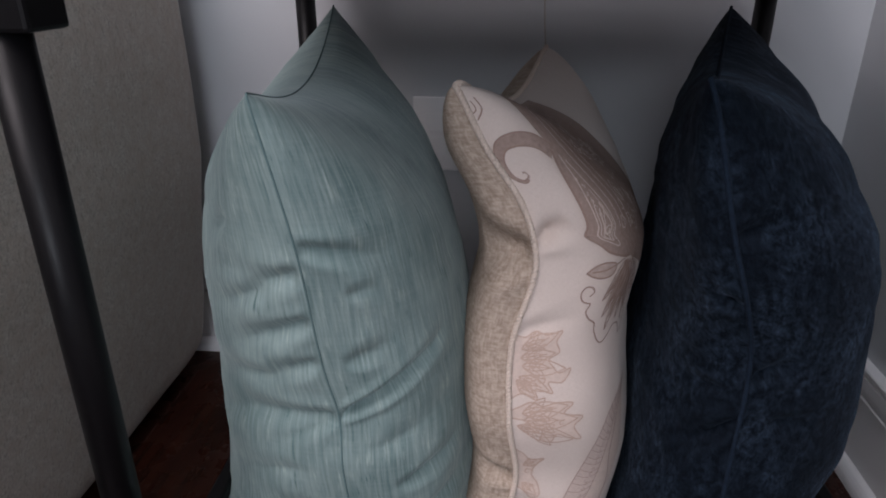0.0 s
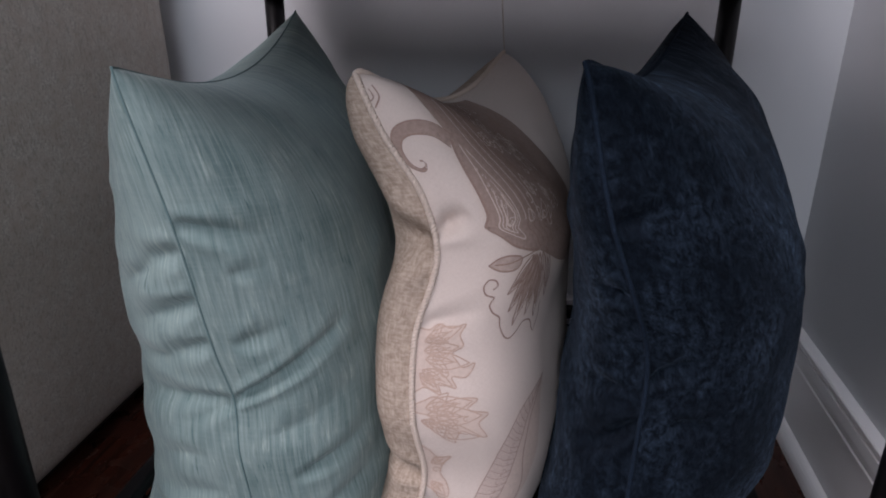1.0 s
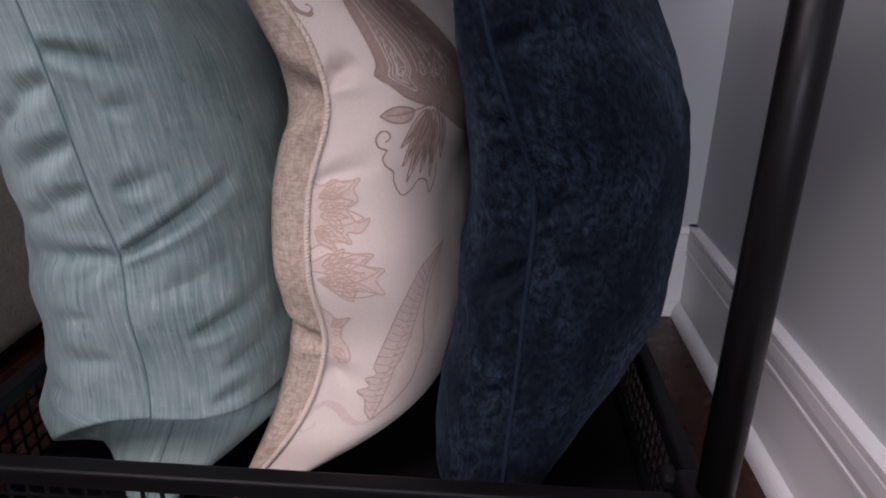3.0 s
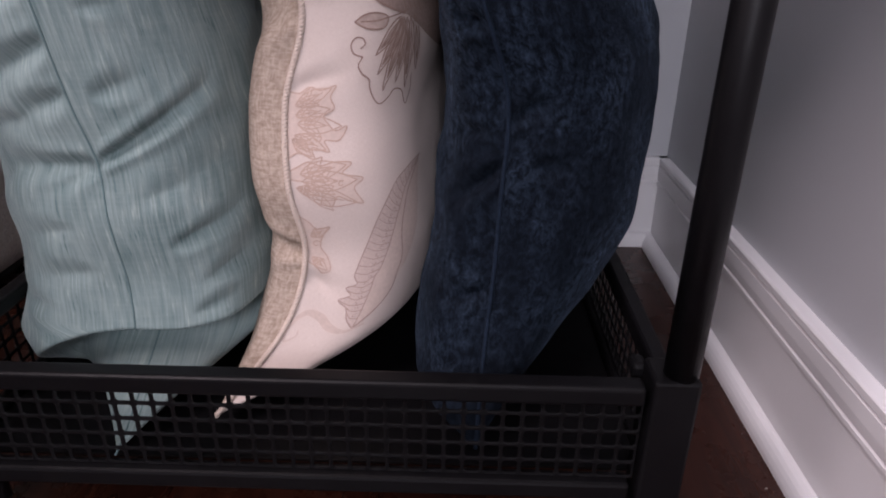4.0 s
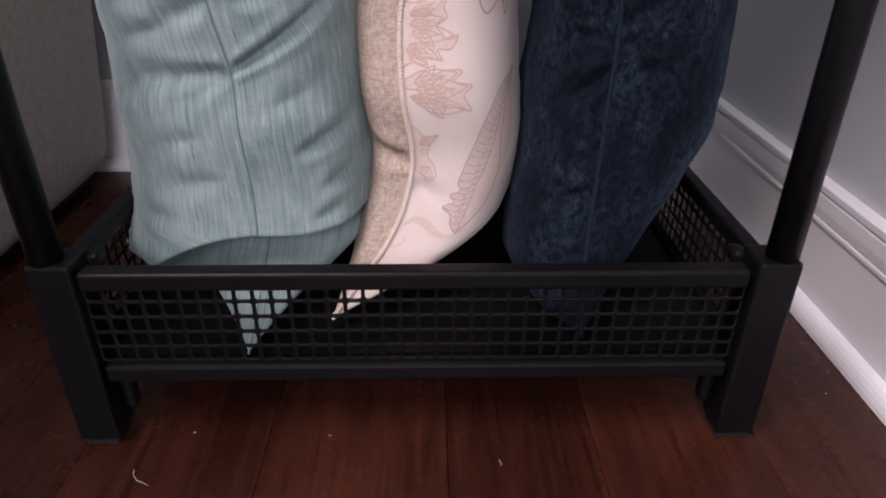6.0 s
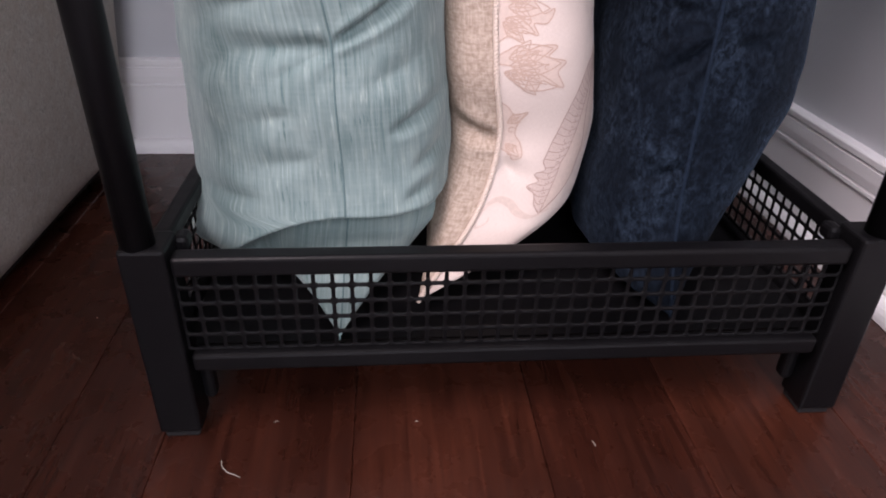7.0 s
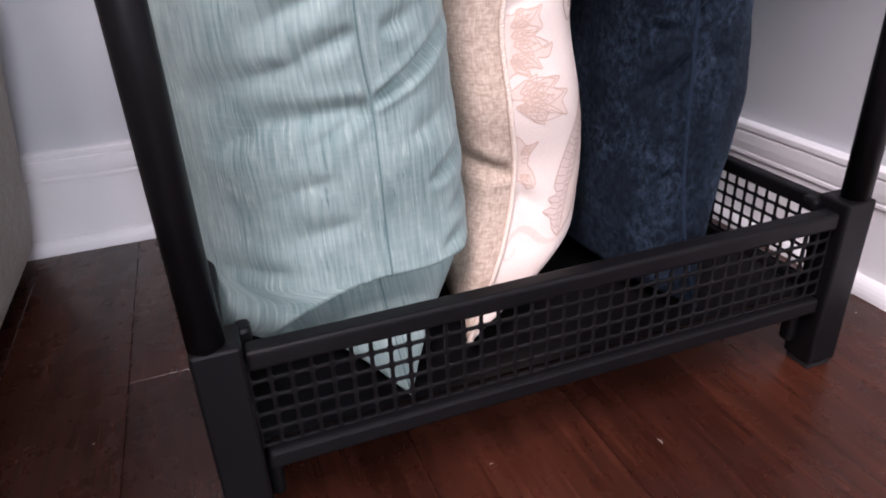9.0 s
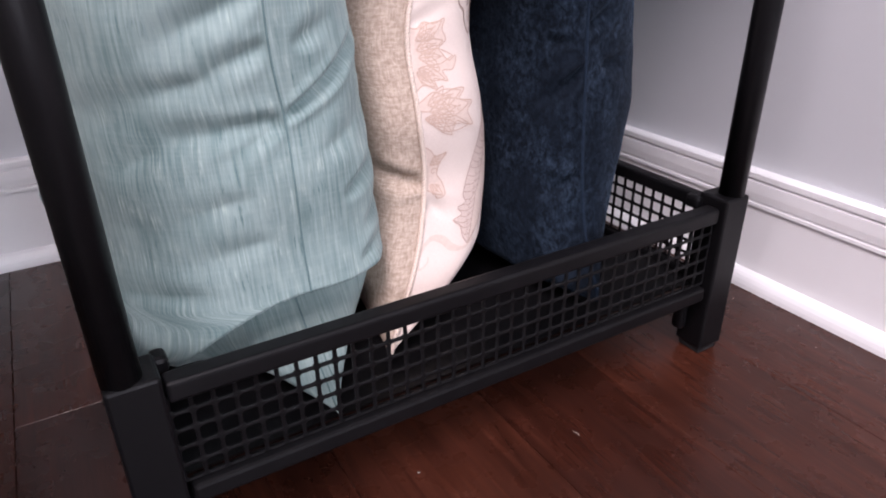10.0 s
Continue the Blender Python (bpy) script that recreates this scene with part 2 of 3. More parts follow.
# baseboards: a flat board, a stepped moulded cap and a rounded shoe strip
CAP = [(0, 0), (0.012, 0), (0.012, 0.112), (0.0155, 0.1135), (0.0155, 0.118), (0.0115, 0.1205), (0.0150, 0.1215), (0.0162, 0.132), (0.0160, 0.1465), (0.0125, 0.1475), (0.0125, 0.1495), (0.0165, 0.151), (0.0165, 0.158), (0.0145, 0.160), (0, 0.160)]
SHOE = [(0.0135, 0.0005)] + [(0.0135 + 0.0155 * math.cos(a), 0.0005 + 0.023 * math.sin(a)) for a in [radians(d) for d in range(0, 91, 15)]]
for nm, prof in (("baseboard", CAP), ("shoe_moulding", SHOE)):
    label = "white moulded baseboard with a stepped cap" if nm == "baseboard" else "white rounded shoe strip along the baseboard"
    structure(nm + "_back", extruded(prof, lambda p, q, s: (s, WY - p, q), XL, WX - 0.001), WHITE, label, "baseboard")
    structure(nm + "_side", extruded(prof, lambda p, q, s: (WX - p, s, q), YF, WY - 0.001), WHITE, label, "baseboard")

floor = structure("floor", boxed(XL, WX, YF, WY, -0.06, -0.014), SUB, "dark cherry hardwood floor of long planks", "floor")


# ---- the rack ----
W = 0.558
XA, XB, YA, YB = -0.018, 0.578, 0.010, 0.590   # post centres
PITCH = 0.0155


def perforated(nx, nz, place, hole=0.0061, cut=0.0016, thick=0.0024):
    """A sheet punched with rounded square holes; place(a, b, d): metres along, up and through the sheet."""
    verts, faces = [], []
    h, c, p = hole, hole - cut, PITCH / 2
    inner = [(h, -c), (h, c), (c, h), (-c, h), (-h, c), (-h, -c), (-c, -h), (c, -h)]
    outer = [(p, -c), (p, c), (c, p), (-c, p), (-p, c), (-p, -c), (-c, -p), (c, -p)]
    corner = [(p, p), (-p, p), (-p, -p), (p, -p)]
    ring = inner + outer + corner
    for i in range(nx):
        for j in range(nz):
            ca, cb = (i + 0.5 - nx / 2) * PITCH, (j + 0.5 - nz / 2) * PITCH
            o = len(verts)
            for d in (-thick / 2, thick / 2):
                verts += [place(ca + a, cb + b, d * (0.55 if k < 8 else 1.0)) for k, (a, b) in enumerate(ring)]
            for s, flip in ((0, True), (20, False)):
                for k in range(8):
                    n = (k + 1) % 8
                    if k % 2 == 0:
                        f = (o + s + k, o + s + 8 + k, o + s + 8 + n, o + s + n)
                    else:
                        f = (o + s + k, o + s + 8 + k, o + s + 16 + k // 2, o + s + 8 + n, o + s + n)
                    faces.append(f[::-1] if flip else f)
            for k in range(8):
                n = (k + 1) % 8
                faces.append((o + k, o + n, o + 20 + n, o + 20 + k))
    return verts, faces


def basket(rack, lift):
    """One tray of the rack: four rails above and below, four punched sides and a solid floor."""
    for name, y in (("front", YA - 0.008), ("back", YB)):
        part("top_rail", boxed(0.001, W - 0.001, y - 0.006, y + 0.012, 0.1685 + lift, 0.1860 + lift, bevel=0.0035, seg=3), BLACK, rack)
        part("bottom_rail", boxed(0.003, W - 0.003, y - 0.007, y + 0.010, 0.0745 + lift, 0.0915 + lift, bevel=0.003), BLACK, rack)
        part("mesh_panel", perforated(36, 5, lambda a, b, d, y=y: (W / 2 + a, y + 0.002 + d, 0.1312 + lift + b)), BLACK, rack, "black metal panel punched with square holes")
    for x in (XA, XB):
        part("top_rail", boxed(x - 0.008, x + 0.008, YA + 0.0185, YB - 0.0185, 0.1685 + lift, 0.1845 + lift, bevel=0.003), BLACK, rack)
        part("bottom_rail", boxed(x - 0.008, x + 0.008, YA + 0.0185, YB - 0.0185, 0.0745 + lift, 0.0915 + lift, bevel=0.003), BLACK, rack)
        part("mesh_panel", perforated(35, 5, lambda a, b, d, x=x: (x + d, (YA + YB) / 2 + a, 0.1312 + lift + b)), BLACK, rack, "black metal panel punched with square holes")
    part("tray_floor", boxed(XA + 0.009, XB - 0.009, YA + 0.012, YB - 0.012, 0.082 + lift, 0.0845 + lift), BLACK, rack, "solid black metal tray floor")
    for x, sx in ((XA, 1), (XB, -1)):
        for y in (YA, YB):
            part("corner_clip", boxed(x + sx * 0.021 - 0.006, x + sx * 0.021 + 0.006, y + (0.012 if y == YA else -0.03), y + (0.030 if y == YA else -0.012), 0.176 + lift, 0.1905 + lift, bevel=0.004), BLACK, rack)


def storage_rack():
    rack = tagged(new("storage_rack"), "black metal storage rack with punched basket trays on a wood floor", "rack")
    for x, sx in ((XA, 1), (XB, -1)):
        for y in (YA, YB):
            sy = 1 if y == YA else -1
            bm = boxed(x - 0.018, x + 0.018, y - 0.018, y + 0.018, 0.008, 0.195, bevel=0.0028)
            leg = part("leg", bm, BLACK, rack, "square black metal leg")
            part("foot_pad", boxed(x - 0.015, x + 0.015, y - 0.015, y + 0.015, 0.0, 0.0085, bevel=0.002), BASE, leg, "black plastic foot")
            br = bmesh.new()
            box(br, x + sx * 0.018 - 0.006 + sx * 0.006, x + sx * 0.018 + 0.006 + sx * 0.006, y + sy * 0.004, y + sy * 0.020, 0.026, 0.073, bevel=0.0055, seg=3) if sy > 0 else box(br, x + sx * 0.018 - 0.006 + sx * 0.006, x + sx * 0.018 + 0.006 + sx * 0.006, y - 0.020, y - 0.004, 0.026, 0.073, bevel=0.0055, seg=3)
            part("bracket", br, BLACK, leg)
            px = x - sx * 0.005
            part("pole", sweep([(px, y - 0.004 * sy, 0.193), (px, y - 0.004 * sy, 0.40), (px, y - 0.004 * sy, 0.632)], 0.0133, 28), BLACK, rack, "round black metal pole", True)
            part("sleeve", boxed(x - 0.019, x + 0.019, y - 0.019, y + 0.019, 0.630, 0.800, bevel=0.0028), BLACK, rack, "square black metal sleeve of the upper tray")
    basket(rack, 0.0)
    # upper tray inferred from its sleeves; unseen solid floor added to block light
    basket(rack, 0.605)
    return rack


storage_rack()


# ---- the sofa end ----
def sofa():
    so = tagged(new("sofa"), "beige woven upholstered sofa end on a dark base", "sofa")
    bm = bmesh.new()
    ny, nz = 40, 34
    rows = []
    y0, y1, z0, z1, back = -0.28, 0.655, 0.030, 0.78, -1.15

    def face_x(y, z):
        lean = -0.262 + 0.052 * min(1, max(0, (z - 0.03) / 0.35)) + 0.006 * noise.noise((y * 3, z * 4, 2.0))
        lean -= 0.020 * max(0, (y - (y1 - 0.09)) / 0.09) ** 2.4 + 0.03 * max(0, (z - (z1 - 0.07)) / 0.07) ** 2.2
        return lean - 0.012 * max(0, (z0 + 0.03 - z) / 0.03) ** 2

    for j in range(nz + 1):
        z = z0 + (z1 - z0) * j / nz
        rows.append([bm.verts.new((face_x(y0 + (y1 - y0) * i / ny, z), y0 + (y1 - y0) * i / ny, z)) for i in range(ny + 1)])
    for a, b in zip(rows, rows[1:]):
        for i in range(ny):
            bm.faces.new((a[i], a[i + 1], b[i + 1], b[i]))
    outline = rows[0] + [r[-1] for r in rows[1:]] + rows[-1][-2::-1] + [r[0] for r in rows[-2:0:-1]]
    far = [bm.verts.new((back, v.co.y, v.co.z)) for v in outline]
    n = len(outline)
    for i in range(n):
        bm.faces.new((outline[(i + 1) % n], outline[i], far[i], far[(i + 1) % n]))
    bm.faces.new(far[::-1])
    bmesh.ops.recalc_face_normals(bm, faces=bm.faces)
    part("upholstered_end", bm, SOFA, so, "beige woven fabric end", True)
    part("base", boxed(-1.1, -0.285, -0.23, 0.60, 0.012, 0.055, bevel=0.004), BASE, so, "black base panel")
    for y in (-0.18, 0.5):
        part("foot", boxed(-0.36, -0.30, y, y + 0.05, 0, 0.014, bevel=0.003), BASE, so)
    return so


sofa()


# ---- the cushions ----
def spline(xs, ys, x):
    """A smooth curve through the points (xs, ys)."""
    xs, ys, x = np.asarray(xs, float), np.asarray(ys, float), np.clip(np.asarray(x, float), xs[0], xs[-1])
    d = np.gradient(ys, xs)
    i = np.clip(np.searchsorted(xs, x) - 1, 0, len(xs) - 2)
    h = xs[i + 1] - xs[i]
    t = (x - xs[i]) / h
    return ys[i] * (1 + 2 * t) * (1 - t) ** 2 + d[i] * h * t * (1 - t) ** 2 + ys[i + 1] * t * t * (3 - 2 * t) + d[i + 1] * h * t * t * (t - 1)


def bunch(n, p=3.0):
    """n steps from -1 to 1, crowded towards both ends."""
    k = np.linspace(-1, 1, n + 1)
    return np.sign(k) * (1 - (1 - np.abs(k)) ** p)


class Cushion:
    """A stuffed square cover, standing on edge. u: front to back, v: bottom to top, both -1 to 1; side: -1 or 1 across."""

    def __init__(self, front, back, left, right, sag=0.045, blunt=(0.45, 0.13), top=(2.4, 0.5), fold=(-0.55, 0.22, -0.55, 0.22), cut=0.0, rough=0.004, seed=0.0, folds=(), tuck=None):
        self.front, self.back = np.array(front, float), np.array(back, float)
        self.size, self.sag, self.blunt, self.top, self.fold, self.cut = (left, right), sag, blunt, top, fold, cut
        self.rough, self.seed, self.folds, self.tuck, self.nets = rough, seed, folds, tuck, {}

    def edge(self, table, v):
        z = table[0, 0] + (table[-1, 0] - table[0, 0]) * (np.asarray(v) + 1) / 2
        return np.stack([spline(table[:, 0], table[:, 1], z), spline(table[:, 0], table[:, 2], z), z], -1)

    def mid(self, u, v):
        """The place of a point between the two covers, or of the seam where u or v is -1 or 1."""
        u, v = np.asarray(u, float), np.asarray(v, float)
        a = (u[..., None] + 1) / 2
        p = self.edge(self.front, v) * (1 - a) + self.edge(self.back, v) * a
        p[..., 2] -= self.sag * (1 - u * u) * np.maximum(0, (v + 0.2) / 1.2) ** 2
        c = self.cut * np.abs(u) ** 9 * np.maximum(0, v) ** 9
        c = np.where(u > 0, 0.4 * c, c)
        p[..., 1] -= c * np.sign(u)
        p[..., 2] -= c
        return p

    def puff(self, u, v, side):
        q = self.blunt[0] + self.blunt[1] * v
        a = np.maximum(0, 1 - np.abs(u) ** 2.6) ** q
        pt, qt = self.top
        up = np.maximum(0, 1 - np.maximum(v, 0) ** pt) ** qt
        f0, f1 = self.fold[:2] if side < 0 else self.fold[2:]
        turn = f0 - f1 * np.clip((u + 1) / 0.4, 0, 1) * np.clip((0.1 - u) / 0.5, 0, 1)
        low = np.clip((v + 1) / (turn + 1), 0, 1)
        low = np.where(low < 1, 1.0 - (1 - low) ** 1.9, 1.0) * 0.82 + 0.18 * np.minimum(1, low ** 0.5)
        return a * up * low

    def grid(self, side):
        """The unfolded cloth on a fine net: metres in from the front seam, and the way outwards."""
        if side not in self.nets:
            k = bunch(140)
            uu, vv = np.meshgrid(k, np.linspace(-1, 1, 141))
            g = self.at(uu, vv, side, plain=True)
            run = np.concatenate([np.zeros((141, 1)), np.cumsum(np.linalg.norm(np.diff(g, axis=1), axis=2), axis=1)], 1)
            nor = np.cross(np.gradient(g, axis=1), np.gradient(g, axis=0)) * side
            nor /= np.linalg.norm(nor, axis=2)[..., None] + 1e-12
            self.nets[side] = np.concatenate([run[..., None], nor], 2)
        return self.nets[side]

    def crease(self, u, v, side):
        """How far the sewn-in folds move the cloth. Each fold: side, from run, up, to run, up, width, depth in metres."""
        net = self.grid(side)
        a = np.clip((np.sign(u) * (1 - np.maximum(0, 1 - np.abs(u)) ** (1 / 3)) + 1) * 70, 0, 139.999)
        b = np.clip((v + 1) / 2 * 140, 0, 139.999)
        i, j = a.astype(int), b.astype(int)
        fa, fb = (a - i)[..., None], (b - j)[..., None]
        q = (net[j, i] * (1 - fa) + net[j, i + 1] * fa) * (1 - fb) + (net[j + 1, i] * (1 - fa) + net[j + 1, i + 1] * fa) * fb
        run, up, deep = q[..., 0], v * 0.25, 0.0
        for fs, r0, h0, r1, h1, w, depth in self.folds:
            if fs == side:
                dr, dh = r1 - r0, h1 - h0
                n = math.hypot(dr, dh)
                t = np.clip(((run - r0) * dr + (up - h0) * dh) / (n * n), 0, 1)
                away = np.hypot(run - r0 - t * dr, up - h0 - t * dh)
                wide = w * (0.7 + 0.9 * t)
                start = 1.0 if r0 < 0.004 else np.clip(t / 0.25, 0, 1)
                taper = start * np.clip((1 - t) / 0.6, 0, 1)
                deep = deep + depth * taper * (np.exp(-((away / wide) ** 1.6)) - 0.22 * np.exp(-(((away - 2.1 * wide) / (1.1 * wide)) ** 2)))
        deep = deep * np.clip(run / 0.009, 0, 1)
        return -q[..., 1:] * np.asarray(deep)[..., None]

    def at(self, u, v, side, lift=0.0, plain=False):
        u, v = np.asarray(u, float), np.asarray(v, float)
        p = self.mid(u, v)
        puff = self.puff(u, v, side)
        w0, w1 = self.size[0 if side < 0 else 1]
        out = (w0 + (w1 - w0) * (v + 1) / 2) * puff
        flat = [noise.noise((float(a) * 2.6 + self.seed, float(b) * 3.4, side * 2.0)) + 0.5 * noise.noise((float(a) * 6 + self.seed, float(b) * 9.0, side * 3.0)) for a, b in zip(np.ravel(u), np.ravel(v))]
        out = out + self.rough * np.reshape(flat, np.shape(u)) * np.minimum(1, puff * 2.2)
        if self.tuck:
            # the cover hangs over a pleat near the bottom and is drawn in below it
            at_seam, slope, step, back = self.tuck
            line = at_seam - slope[0 if side < 0 else 1] * np.clip((u + 1) / 0.35, 0, 1) ** 0.6
            t = np.clip((line - v) / 0.045, 0, 1)
            t = t * t * (3 - 2 * t) * np.clip((v + 1) / (line + 1), 0, 1) ** 0.7 * np.exp(-(((u + 1) / 0.30) ** 2))
            out = out - step * t * np.clip(puff / 0.4, 0, 1)
            p[..., 1] += back * t
        p[..., 0] += side * (np.maximum(out, 0) + lift)
        if self.folds and not plain:
            p += self.crease(u, v, side)
        p[..., 1] -= lift * np.maximum(0, -u) * 1.2
        return p

    def panel(self, name, sides, material, parent, label="", n=210):
        verts, faces, uvs = [], [], []
        k = np.sin(np.linspace(-1, 1, n + 1) * math.pi / 2)
        uu, vv = np.meshgrid(bunch(n), k * 0.3 + np.linspace(-1, 1, n + 1) * 0.7)
        for side in sides:
            o = len(verts)
            grid = self.at(uu, vv, side)
            verts += [tuple(q) for q in grid.reshape(-1, 3)]
            flat = self.at(uu, vv, side, plain=True)
            run = np.concatenate([np.zeros((n + 1, 1)), np.cumsum(np.linalg.norm(np.diff(flat, axis=1), axis=2), axis=1)], 1)
            uvs += [(a * side + side * 3, b * 0.25) for a, b in zip(run.ravel(), vv.ravel())]
            for j in range(n):
                for i in range(n):
                    f = (o + j * (n + 1) + i, o + j * (n + 1) + i + 1, o + (j + 1) * (n + 1) + i + 1, o + (j + 1) * (n + 1) + i)
                    faces.append(f if side > 0 else f[::-1])
        ob = part(name, (verts, faces), material, parent, label, True)
        layer = ob.data.uv_layers.new(name="UVMap")
        for loop in ob.data.loops:
            layer.data[loop.index].uv = uvs[loop.vertex_index]
        return ob

    def spot(self, run, up, side=1, lift=0.0008):
        """The place on the cloth that lies run metres in from the front seam and up metres over the middle."""
        if not hasattr(self, "table"):
            k, h = bunch(320, 4.0), np.linspace(-1, 1, 161)
            uu, vv = np.meshgrid(k, h)
            g = self.at(uu, vv, side)
            self.table = k, h, np.concatenate([np.zeros((161, 1)), np.cumsum(np.linalg.norm(np.diff(g, axis=1), axis=2), axis=1)], 1)
        k, h, runs = self.table
        v = np.clip(np.asarray(up) / 0.25, -0.995, 0.995)
        j = np.interp(v, h, np.arange(161))
        u = []
        for jj, r in zip(j, np.asarray(run)):
            a = min(int(jj), 159)
            u.append(np.interp(max(r, 0.0), runs[a] * (1 - jj + a) + runs[a + 1] * (jj - a), k))
        return self.at(np.array(u), v, side, lift)

    def rim(self, n=160, out=0.0):
        s = np.linspace(-1, 1, n)
        f, t, b = self.mid(-np.ones(n), s), self.mid(s, np.ones(n)), self.mid(np.ones(n), s)
        f = self.at(-np.ones(n), s, 1)
        f[:, 1] -= out
        t[:, 2] += out
        return np.concatenate([f, t[1:], b[::-1][1:]])


# each table row: height, place across, depth; each fold: side, from run, up, to run, up, width, depth
teal = Cushion(
    front=[(0.094, 0.126, 0.010), (0.130, 0.129, 0.036), (0.172, 0.132, 0.066), (0.212, 0.132, 0.075), (0.285, 0.129, 0.070), (0.330, 0.128, 0.074), (0.370, 0.122, 0.068), (0.490, 0.114, 0.046), (0.598, 0.098, 0.028)],
    back=[(0.092, 0.085, 0.555), (0.350, 0.070, 0.505), (0.615, 0.032, 0.530)],
    left=(0.160, 0.114), right=(0.122, 0.122), blunt=(0.42, 0.18), fold=(-0.61, 0.22, -0.68, 0.05), seed=3.1, cut=0.005, rough=0.0040, tuck=(-0.655, (0.25, -0.03), 0.010, 0.078),
    folds=[(1, 0, -0.016, 0.120, 0.046, 0.0042, 0.0115), (1, 0.015, 0.036, 0.064, 0.055, 0.006, 0.005), (1, 0.040, -0.090, 0.128, -0.062, 0.006, 0.0065), (1, 0, 0.14, 0.075, 0.126, 0.006, 0.007),
           (1, 0.025, 0.100, 0.060, 0.104, 0.005, 0.003), (1, 0.06, -0.125, 0.130, -0.105, 0.007, 0.004), (1, 0.020, -0.050, 0.110, -0.020, 0.009, 0.003), (1, 0.05, -0.152, 0.10, -0.140, 0.006, 0.004),
           (-1, 0, 0.078, 0.090, 0.036, 0.007, 0.0075), (-1, 0, 0.04, 0.055, 0.016, 0.006, 0.0055), (-1, 0, -0.016, 0.115, -0.030, 0.007, 0.0075), (-1, 0, -0.02, 0.065, -0.050, 0.005, 0.0045), (-1, 0, 0.120, 0.060, 0.098, 0.007, 0.006),
           (-1, 0.04, 0.020, 0.125, -0.004, 0.007, 0.005), (-1, 0.03, 0.104, 0.11, 0.066, 0.007, 0.005), (-1, 0.070, -0.150, 0.19, -0.158, 0.008, 0.0045), (-1, 0.030, -0.070, 0.110, -0.092, 0.008, 0.0035), (-1, 0.02, -0.110, 0.10, -0.128, 0.008, 0.0035), (-1, 0.06, 0.160, 0.13, 0.120, 0.008, 0.005), (-1, 0.09, -0.030, 0.16, -0.060, 0.008, 0.004)])
cream = Cushion(
    front=[(0.099, 0.196, 0.058), (0.160, 0.250, 0.104), (0.228, 0.273, 0.124), (0.300, 0.265, 0.117), (0.363, 0.264, 0.133), (0.447, 0.281, 0.146), (0.487, 0.269, 0.147), (0.535, 0.238, 0.150), (0.592, 0.213, 0.152)],
    back=[(0.092, 0.300, 0.560), (0.350, 0.305, 0.515), (0.570, 0.303, 0.545)],
    left=(0.048, 0.062), right=(0.118, 0.096), blunt=(0.25, 0.06), top=(4.5, 0.5), fold=(-0.60, 0.10, -0.74, 0.0), seed=7.7, sag=0.05, cut=0.016, rough=0.0018,
    folds=[(1, 0, 0.112, 0.032, 0.133, 0.006, 0.0125), (1, 0, 0.033, 0.055, 0.049, 0.007, 0.004), (1, 0, -0.132, 0.041, -0.161, 0.006, 0.005), (-1, 0, 0.102, 0.061, 0.105, 0.014, 0.018), (-1, 0, -0.114, 0.065, -0.099, 0.007, 0.01)])
navy = Cushion(
    front=[(0.094, 0.430, 0.030), (0.170, 0.436, 0.070), (0.250, 0.443, 0.090), (0.294, 0.445, 0.095), (0.389, 0.446, 0.102), (0.441, 0.429, 0.086), (0.490, 0.411, 0.080), (0.604, 0.385, 0.095)],
    back=[(0.092, 0.500, 0.555), (0.350, 0.500, 0.510), (0.618, 0.520, 0.530)],
    left=(0.085, 0.055), right=(0.136, 0.140), blunt=(0.40, 0.10), top=(2.8, 0.5), fold=(-0.85, 0.03, -0.22, 0.12), seed=11.4, cut=0.010, rough=0.005,
    folds=[(1, 0, 0.013, 0.044, 0.033, 0.006, 0.008), (1, 0.019, -0.023, 0.067, -0.026, 0.006, 0.007), (1, 0, 0.14, 0.054, 0.156, 0.007, 0.007), (-1, 0, -0.023, 0.052, -0.059, 0.006, 0.01), (-1, 0, -0.126, 0.053, -0.143, 0.006, 0.007), (-1, 0.012, 0.003, 0.067, 0, 0.005, 0.006), (-1, 0, 0.084, 0.029, 0.093, 0.005, 0.007)])


def teal_cushion():
    th = tagged(new("throw_pillow"), "plump teal slubbed velvet throw pillow standing in the rack tray", "pillow", "pillows in the tray")
    teal.panel("cover", (-1, 1), TEAL, th)
    part("seam", sweep(teal.rim(), 0.0009, 6), TEAL_SEAM, th, "fine dark sewn seam", True)


def cream_cushion():
    th = tagged(new("throw_pillow"), "cream cotton throw pillow with taupe paisley print and tan linen back", "pillow", "pillows in the tray")
    cream.panel("linen_back", (-1,), LINEN, th, "coarse tan linen back cover")
    cream.panel("printed_front", (1,), CREAM, th, "cream cotton front cover")
    pts = cream.rim(420, 0.0012)
    seg = np.concatenate([[0], np.cumsum(np.linalg.norm(np.diff(pts, axis=0), axis=1))])
    m = int(seg[-1] / 0.0011)
    line = np.stack([np.interp(np.linspace(0, seg[-1], m), seg, pts[:, k]) for k in range(3)], 1)
    cord = part("piping", sweep(line[::6], 0.0016, 8), CORD, th, "twisted cream cord piping", True)
    for ph in (0.0, math.pi):
        tw = []
        for i, p in enumerate(line):
            d = Vector(line[min(i + 1, m - 1)] - line[max(i - 1, 0)]).normalized()
            a = d.cross(Vector((1, 0, 0))).normalized()
            b = d.cross(a)
            w = ph + i * 0.0011 / 0.0064 * 2 * math.pi
            tw.append(Vector(p) + (a * math.cos(w) + b * math.sin(w)) * 0.0012)
        part("cord_strand", sweep(tw, 0.0018, 6), CORD, cord, "", True)
    paisley_print(th, cream)
    return th


